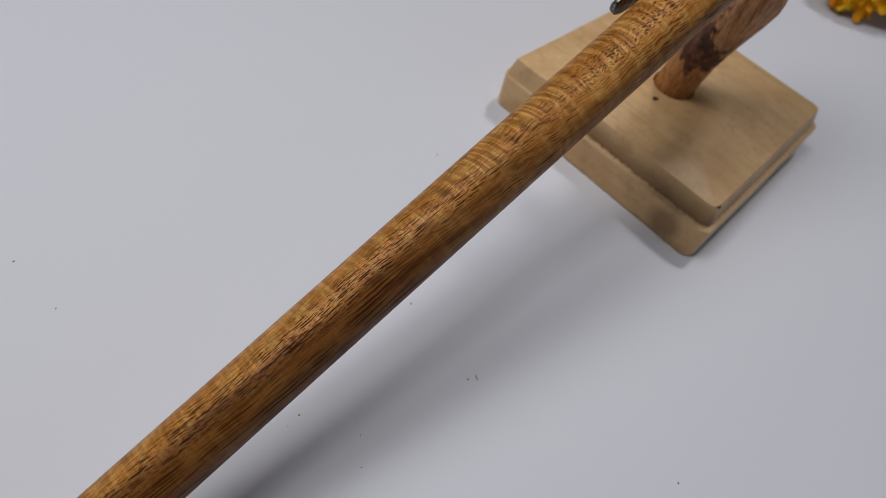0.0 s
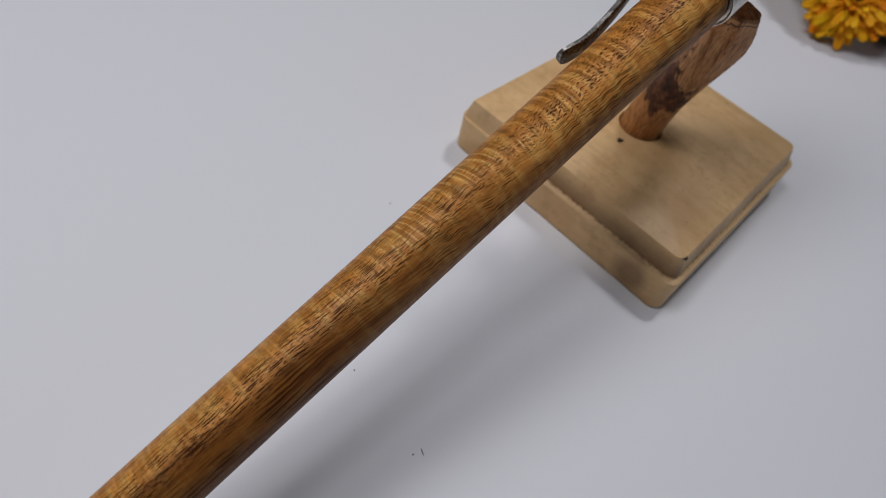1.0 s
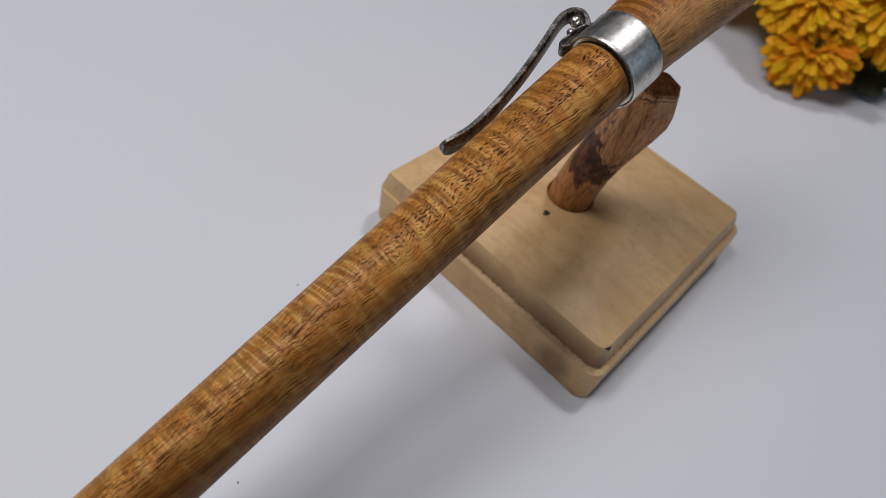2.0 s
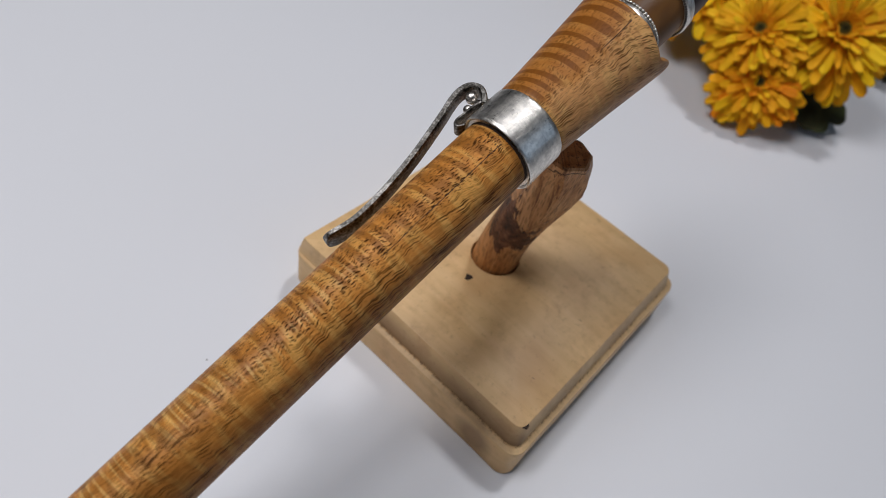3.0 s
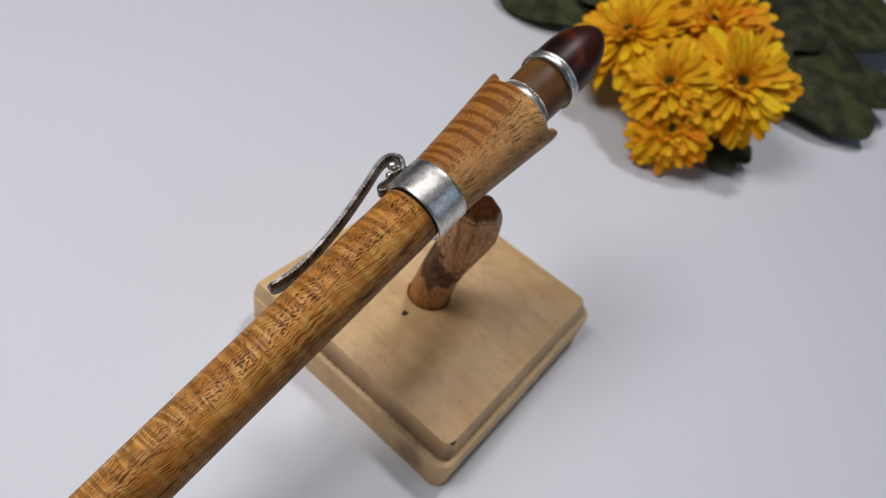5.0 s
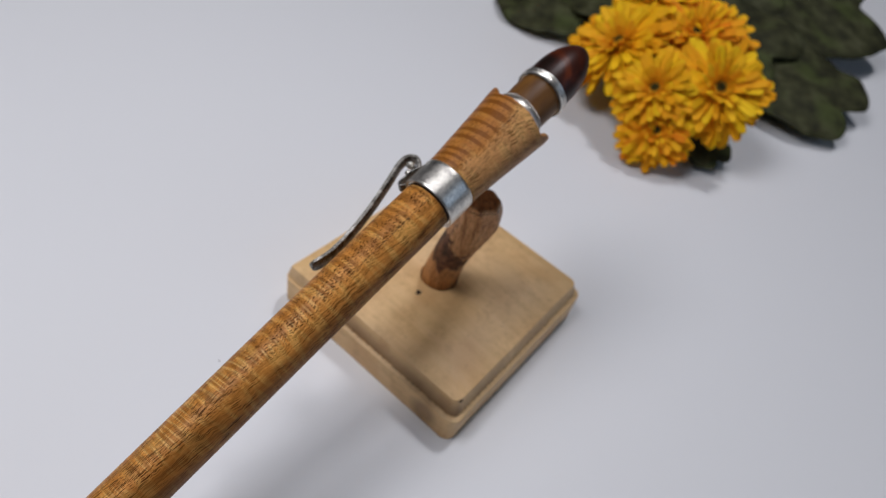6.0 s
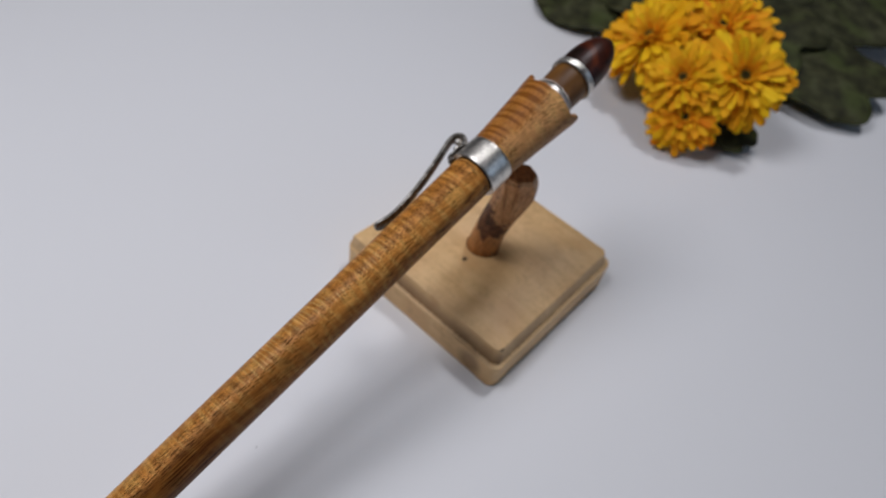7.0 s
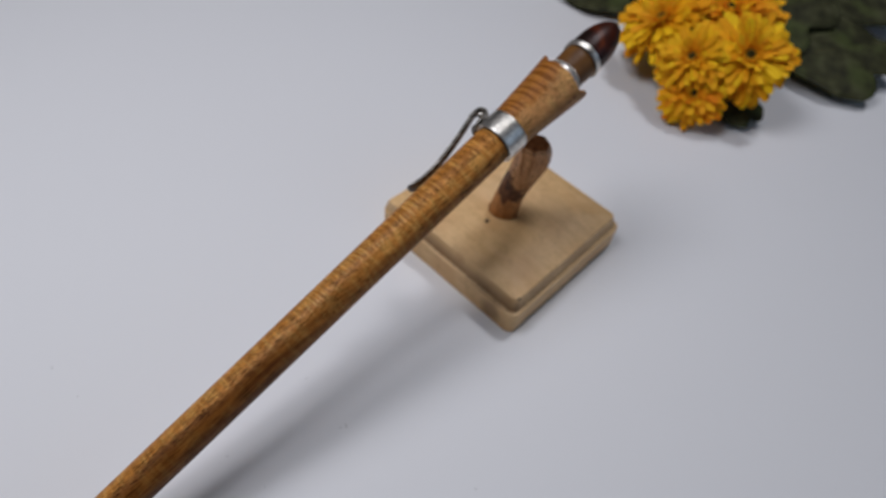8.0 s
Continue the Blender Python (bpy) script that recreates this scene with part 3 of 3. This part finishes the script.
def pen():
    p = tagged(new("wooden_pen"), "long figured wooden pen with silver clip, leaning on the stand", "pen")
    p.matrix_world = pen_pose()

    def barrel_r(s):
        return 0.6169 + 0.0072 * s

    prof = [(-15.22, 0.0), (-15.21, 0.30), (-15.15, 0.39), (-15.02, 0.45)]
    prof += [(s / 4, barrel_r(s / 4)) for s in range(-59, 21)] + [(5.16, 0.650), (5.195, 0.640), (5.21, 0.58), (6.2, 0.58), (7.5, 0.60)]
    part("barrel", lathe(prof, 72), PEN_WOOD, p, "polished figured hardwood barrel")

    # the head: a flared cup whose far lip runs on beyond the near one
    bm = bmesh.new()
    n = 96
    outer = [(6.02, 0.68), (6.04, 0.70), (6.12, 0.712), (6.5, 0.735), (6.95, 0.772), (7.4, 0.81), (7.9, 0.855), (8.3, 0.893)]

    def lip(a):
        deg = math.degrees(a) % 360
        from_top = abs((deg - 111 + 180) % 360 - 180)
        ear = math.exp(-((from_top - 82) / 7.0) ** 2)
        far = 0.33 if deg > 111 and deg < 291 else 0.26
        return 8.53 + far * smooth_step(50, 74, from_top) + 0.04 * ear + 0.02 * noise.noise(Vector((a * 3, 1, 2)))

    angles = [2 * math.pi * k / n for k in range(n)]

    def lean(s):
        return -0.02 * smooth_step(6.2, 8.8, s)

    rings = [[Vector((s, lean(s) + r * math.cos(a), r * math.sin(a))) * CM for a in angles] for s, r in outer]
    for ds, r in ((-0.12, 0.915), (-0.03, 0.918), (0.0, 0.895), (0.0, 0.80), (-0.03, 0.775)):
        rings.append([Vector((lip(a) + ds, lean(8.7) + (r + 0.06 * (lip(a) - 8.53)) * math.cos(a), (r + 0.06 * (lip(a) - 8.53)) * math.sin(a))) * CM for a in angles])
    rings.append([Vector((7.6, 0.72 * math.cos(a), 0.72 * math.sin(a))) * CM for a in angles])
    loft(bm, rings)
    part("head", bm, PEN_WOOD, p, "flared wooden head with a stepped lip", sharp=40)

    # hairline cracks along the top
    for s0, s1 in ((2.0, 5.08), (7.35, 8.5)):
        bm = bmesh.new()
        rows = []
        for k in range(41):
            f = k / 40
            s = s0 + (s1 - s0) * f
            a = radians(107 + 1.2 * noise.noise(Vector((s * 1.7, 3, 0))) + (2 if s0 > 5 else 0))
            if s0 > 5:
                r = np.interp(s, [q[0] for q in outer] + [8.5], [q[1] for q in outer] + [0.916]) + 0.004 - lean(s) * 0.29
            else:
                r = barrel_r(s) + 0.003
            w = 0.010 * smooth_step(0, 0.35, f) * (0.7 + 0.6 * abs(noise.noise(Vector((s * 4, 9, 0)))))
            rows.append([Vector((s, r * math.cos(a + e), r * math.sin(a + e))) * CM for e in (-w, 0.0, w)])
        loft(bm, rows, closed=False, cap_first=False, cap_last=False)
        crack = part("crack", bm, CRACK_AND_SHADE, p, "thin dark crack along the grain")
        barrel_crack = crack if s0 < 5 else barrel_crack

    part("band", lathe([(5.25, 0.672), (5.225, 0.69), (5.215, 0.712), (5.235, 0.728), (5.30, 0.731), (5.60, 0.727), (5.93, 0.731), (6.01, 0.729), (6.035, 0.715), (6.03, 0.685), (5.95, 0.675), (5.6, 0.66), (5.3, 0.668)], 72),
                SILVER, p, "wide scratched silver band", sharp=45)
    # a solid dark ring: the shade in this slot is painted
    part("gap", lathe([(5.18, 0.60), (5.19, 0.630), (5.30, 0.665), (5.31, 0.60)], 48), CRACK_AND_SHADE, p, "dark ring painting in the shade under the band's rim")
    clip_line = [(2.16, 0.88, 0.0, 0.25), (2.18, 0.875, 0.0, 0.62), (2.24, 0.855, 0.0, 0.95), (2.36, 0.82, 0.0, 1.12), (2.55, 0.785, 0.0, 1.06), (2.80, 0.765, 0.0, 0.95), (3.25, 0.785, 0.0, 0.88), (3.75, 0.835, 0.01, 0.85), (4.36, 0.93, 0.02, 0.85),
                 (5.08, 1.08, 0.04, 0.85), (5.45, 1.17, 0.05, 0.85), (5.70, 1.20, 0.06, 0.85), (5.90, 1.15, 0.06, 0.85), (5.99, 1.00, 0.06, 0.85), (5.92, 0.85, 0.06, 0.85), (5.78, 0.72, 0.06, 0.85)]
    clip = part("clip", sweep(curve_points(clip_line), 0.37, 0.112), OLD_SILVER, p, "hammered tarnished silver pocket clip", sharp=50)
    bm = bmesh.new()
    sphere(bm, Vector((5.72, 0.95, 0.17)) * CM, 0.105 * CM, 14, 10)
    part("bead", bm, SILVER, clip)
    bm = bmesh.new()
    sphere(bm, Vector((5.56, 0.89, 0.06)) * CM, 0.085 * CM, 14, 10)
    part("bead", bm, SILVER, clip)
    bm = bmesh.new()
    sphere(bm, Vector((5.78, 0.86, 0.02)) * CM, 0.09 * CM, 14, 10)
    part("bead", bm, OLD_SILVER, clip)
    loop = [(5.20, 0.66, 0.10, 1), (5.10, 0.74, 0.09, 1), (5.14, 0.81, 0.08, 1), (5.24, 0.84, 0.06, 1), (5.38, 0.83, 0.06, 1), (5.6, 0.82, 0.06, 1), (5.9, 0.74, 0.06, 1)]
    part("bracket", sweep(curve_points(loop), 0.26, 0.05), OLD_SILVER, clip, "bent silver plate under the clip", sharp=50)

    collar = part("collar", lathe([(8.3, 0.56), (8.3, 0.63), (8.62, 0.64), (8.72, 0.665), (8.80, 0.66), (8.86, 0.63), (8.86, 0.56)], 64), SILVER, p, "silver collar in the mouth of the head", sharp=45)
    part("beading", bead_ring(8.90, 0.62, 60, 0.036), SILVER, collar)
    part("stem", lathe([(7.8, 0.0), (7.8, 0.55), (8.9, 0.595), (9.3, 0.61), (9.62, 0.62), (9.9, 0.6), (9.9, 0.0)], 64), HORN, p, "glossy brown horn stem", sharp=50)
    ring = part("ring", lathe([(9.78, 0.60), (9.78, 0.668), (9.80, 0.690), (9.845, 0.702), (9.89, 0.698), (9.91, 0.680), (9.935, 0.692), (9.975, 0.690), (10.0, 0.665), (10.0, 0.58)], 64), SILVER, p, "double silver ring", sharp=40)
    part("beading", bead_ring(9.755, 0.660, 84, 0.024), BLACK_SILVER, ring)
    part("tip", lathe([(9.9, 0.0), (9.9, 0.625), (10.2, 0.645), (10.5, 0.643), (10.8, 0.615), (11.08, 0.555), (11.31, 0.475), (11.5, 0.38), (11.65, 0.28), (11.76, 0.17), (11.82, 0.08), (11.835, 0.0)], 64),
         AMBER, p, "dark reddish amber tip, rounded to a point", sharp=60)
    # the head and all the fittings stand a little proud of the barrel's line
    for ob in p.children_recursive:
        if ob.name.split(".")[0] not in ("barrel", "gap") and ob.data != barrel_crack.data:
            on_clip = clip in (ob, ob.parent)
            ob.data.transform(Matrix.Diagonal((1.0, 1.06, 1.035, 1.0)) if on_clip else Matrix.Translation((0.0005, 0, 0)) @ Matrix.Diagonal((0.99, 1.045, 1.045, 1.0)))
    return p


pen()


# ---- flowers ----
def petal_mesh(length, width, curl, tint):
    """A narrow strap-shaped petal with a rounded tip along local x, in centimetres, with a little thickness."""
    bm = bmesh.new()
    rings = []
    for f, w in ((0.0, 0.30), (0.15, 0.52), (0.35, 0.80), (0.55, 0.98), (0.75, 1.06), (0.88, 0.98), (0.96, 0.72), (1.0, 0.34)):
        w *= width / 2
        z = curl * length * (f ** 2) * 0.5
        x = length * (f - 0.10 * abs(curl) * f * f)
        ring = []
        for v, top in ((-1, 0), (-0.45, 1), (0.0, 0.4), (0.45, 1), (1, 0), (0.45, -1), (-0.45, -1)):
            cup = 0.16 * (v * v) * width
            ring.append(Vector((x, v * w, z + cup + top * 0.016)) * CM)
        rings.append(ring)
    loft(bm, rings)
    return link_mesh("petal", bm, tint)


PETALS, ORANGE_PETALS = ([petal_mesh(1.85, 0.40, -0.12, tint), petal_mesh(1.66, 0.37, -0.02, tint), petal_mesh(1.32, 0.32, 0.12, tint), petal_mesh(0.80, 0.22, 0.35, tint), petal_mesh(0.36, 0.11, 0.5, tint)]
                         for tint in (PETAL, ORANGE_PETAL))


def flower_head(bunch, at, facing, size, rng, petals, label):
    at = Vector(at) * CM
    quat = Vector(facing).to_track_quat("Z", "Y")
    m = Matrix.Translation(at) @ quat.to_matrix().to_4x4() @ Matrix.Diagonal((size, size, size, 1))
    bm = bmesh.new()
    bmesh.ops.create_uvsphere(bm, u_segments=20, v_segments=10, radius=0.24 * CM, matrix=Matrix.Translation((0, 0, 0.14 * CM)) @ Matrix.Diagonal((1, 1, 0.45, 1)))
    for v in bm.verts:
        v.co += v.co.normalized() * 0.03 * CM * noise.noise(v.co * 1500)
    head = part("flower_head", bm, EYE_DISC, bunch, label)
    head.matrix_world = m
    for ring, (count, lift, r0) in enumerate(((38, -10, 0.18), (36, 0, 0.18), (30, 11, 0.20), (22, 28, 0.20), (26, 48, 0.22))):
        off = rng.random()
        for k in range(count):
            petal = new("petal", petals[ring])
            petal.parent = head
            a = 360 * (k + off + rng.uniform(-0.28, 0.28)) / count
            s = rng.uniform(0.82, 1.08)
            petal.matrix_basis = pose(0, 0, 0, 0, 0, a) @ pose(r0 * CM, 0, (0.02 + 0.05 * ring) * CM, rng.uniform(-22, 22), -lift + rng.uniform(-11, 11), rng.uniform(-6, 6)) @ Matrix.Diagonal((s, s * rng.uniform(0.85, 1.12), s, 1))
    return head


def leaf(bunch, at, facing, radius, turn, rng, label="dark green rounded leaf with a scalloped edge"):
    """A broad scalloped leaf: a cupped disc with a notch where the stalk joins."""
    bm = bmesh.new()
    n, rings_n = 72, 9
    top, under = [], []
    seed = rng.uniform(0, 50)
    for i in range(1, rings_n + 1):
        f = i / rings_n
        ring_t, ring_u = [], []
        for k in range(n):
            a = 2 * math.pi * k / n
            notch = 1 - 0.35 * math.exp(-((a - math.pi) / 0.3) ** 2)
            scallop = 1 + 0.028 * abs(math.sin(a * 5.5)) + 0.05 * noise.noise(Vector((math.cos(a) * 1.2, math.sin(a) * 1.2, seed)))
            r = radius * f * (1 + (notch * scallop - 1) * f)
            x, y = r * math.cos(a), r * math.sin(a)
            z = -0.10 * radius * f * f + 0.018 * radius * f * f * math.sin(a * 5 + seed) + 0.07 * radius * noise.noise(Vector((x / radius * 2, y / radius * 2, seed)))
            z += 0.02 * radius * abs(math.sin(a * 3.5)) * f
            ring_t.append(Vector((x, y, z)) * CM)
            ring_u.append(Vector((x, y, z - 0.05)) * CM)
        top.append(ring_t)
        under.append(ring_u)
    loft(bm, under + top[::-1], cap_first=True, cap_last=True)
    ob = part("leaf", bm, LEAF, bunch, label)
    quat = Vector(facing).to_track_quat("Z", "Y")
    ob.matrix_world = Matrix.Translation(Vector(at) * CM) @ quat.to_matrix().to_4x4() @ pose(0, 0, 0, 0, 0, turn)
    return ob


def stem(bunch, a, b, r=0.14):
    bm = bmesh.new()
    a, b = Vector(a), Vector(b)
    q = (b - a).to_track_quat("Z", "Y").to_matrix()
    rings = []
    for i in range(7):
        f = i / 6
        c = a.lerp(b, f) + Vector((0, 0, -0.6 * math.sin(math.pi * f)))
        rings.append([(c + q @ Vector((r * math.cos(t), r * math.sin(t), 0))) * CM for t in (2 * math.pi * k / 10 for k in range(10))])
    loft(bm, rings)
    return part("stem", bm, STEM, bunch)


def bouquet():
    rng = random.Random(5)
    b = tagged(new("flower_bunch"), "bunch of yellow daisies with dark green leaves on the table", "flowers")
    heads = [((15.7, -1.75, 3.6), (-0.66, -0.32, 0.80), 1.22), ((14.05, 0.3, 3.0), (-0.70, 0.05, 0.72), 1.0), ((15.5, 3.1, 3.2), (-0.60, 0.40, 0.80), 1.28),
             ((13.40, -0.72, 1.72), (-0.76, -0.28, 0.64), 0.90), ((17.6, 0.7, 4.3), (-0.50, 0.0, 0.95), 1.15), ((18.6, 3.4, 4.3), (-0.30, 0.35, 0.95), 1.2),
             ((18.2, -0.05, 4.2), (-0.35, -0.30, 0.95), 1.02)]
    for at, facing, size in heads:
        if at[2] < 2.2 or at[1] == 0.7:
            flower_head(b, at, facing, size, rng, ORANGE_PETALS, "orange daisy-like flower with a dark centre")
        else:
            flower_head(b, at, facing, size, rng, PETALS, "yellow daisy-like flower with a dark centre")
        stem(b, Vector(at) - Vector(facing).normalized() * 0.1, (24.0 + rng.uniform(-0.5, 0.5), 0.8 + rng.uniform(-0.6, 0.6), 0.9 + rng.uniform(-0.3, 0.5)))
    leaves = [((24.9, -3.7, 1.5), (-0.12, -0.06, 1.0), 3.6, 150), ((33.4, -0.3, 2.6), (-0.08, -0.10, 1.0), 5.4, 170), ((20.5, 9.4, 0.9), (-0.06, 0.05, 1.0), 3.25, -150),
              ((16.0, -2.5, 0.8), (-0.2, -0.2, 1.0), 1.25, 120), ((24.0, 7.0, 2.0), (-0.1, 0.1, 1.0), 4.0, -170), ((24.5, 1.0, 2.2), (-0.15, 0.0, 1.0), 4.0, 180), ((31.5, 4.0, 2.8), (-0.1, 0.0, 1.0), 4.6, 180)]
    for at, facing, radius, turn in leaves:
        leaf(b, at, facing, radius, turn, rng)
    return b


bouquet()


# ---- dust on the table ----
def dust():
    rng = random.Random(3)
    bm = bmesh.new()
    spots = [(-10.55, -2.43, 0.16, 0.02, 70), (-10.73, -2.35, 0.035, 0.03, 10), (-10.43, -0.18, 0.05, 0.03, 30), (-13.99, -0.74, 0.035, 0.03, 0), (-14.3, -0.79, 0.03, 0.015, 60),
             (-13.32, -1.83, 0.03, 0.015, 80), (-13.72, -2.34, 0.03, 0.025, 20), (-8.88, -6.85, 0.035, 0.03, 20), (-16.47, 5.69, 0.06, 0.03, 0), (-16.36, 4.15, 0.04, 0.03, 40), (-6.64, 2.89, 0.05, 0.03, 0)]
    for x, y, length, width, turn in spots:
        m = pose(x * CM, y * CM, 0.008 * CM, 0, 0, turn) @ Matrix.Diagonal((length * 0.6 * CM, width * 0.55 * CM, 0.008 * CM, 1))
        made = bmesh.ops.create_icosphere(bm, subdivisions=1, radius=1.0, matrix=m)
        for v in made["verts"]:
            v.co += Vector((rng.uniform(-1, 1), rng.uniform(-1, 1), 0)) * width * 0.3 * CM
    tagged(part("dust", bm, DUST), "tiny dark specks and fibres of dust on the table", "dust", kind="stuff")


dust()
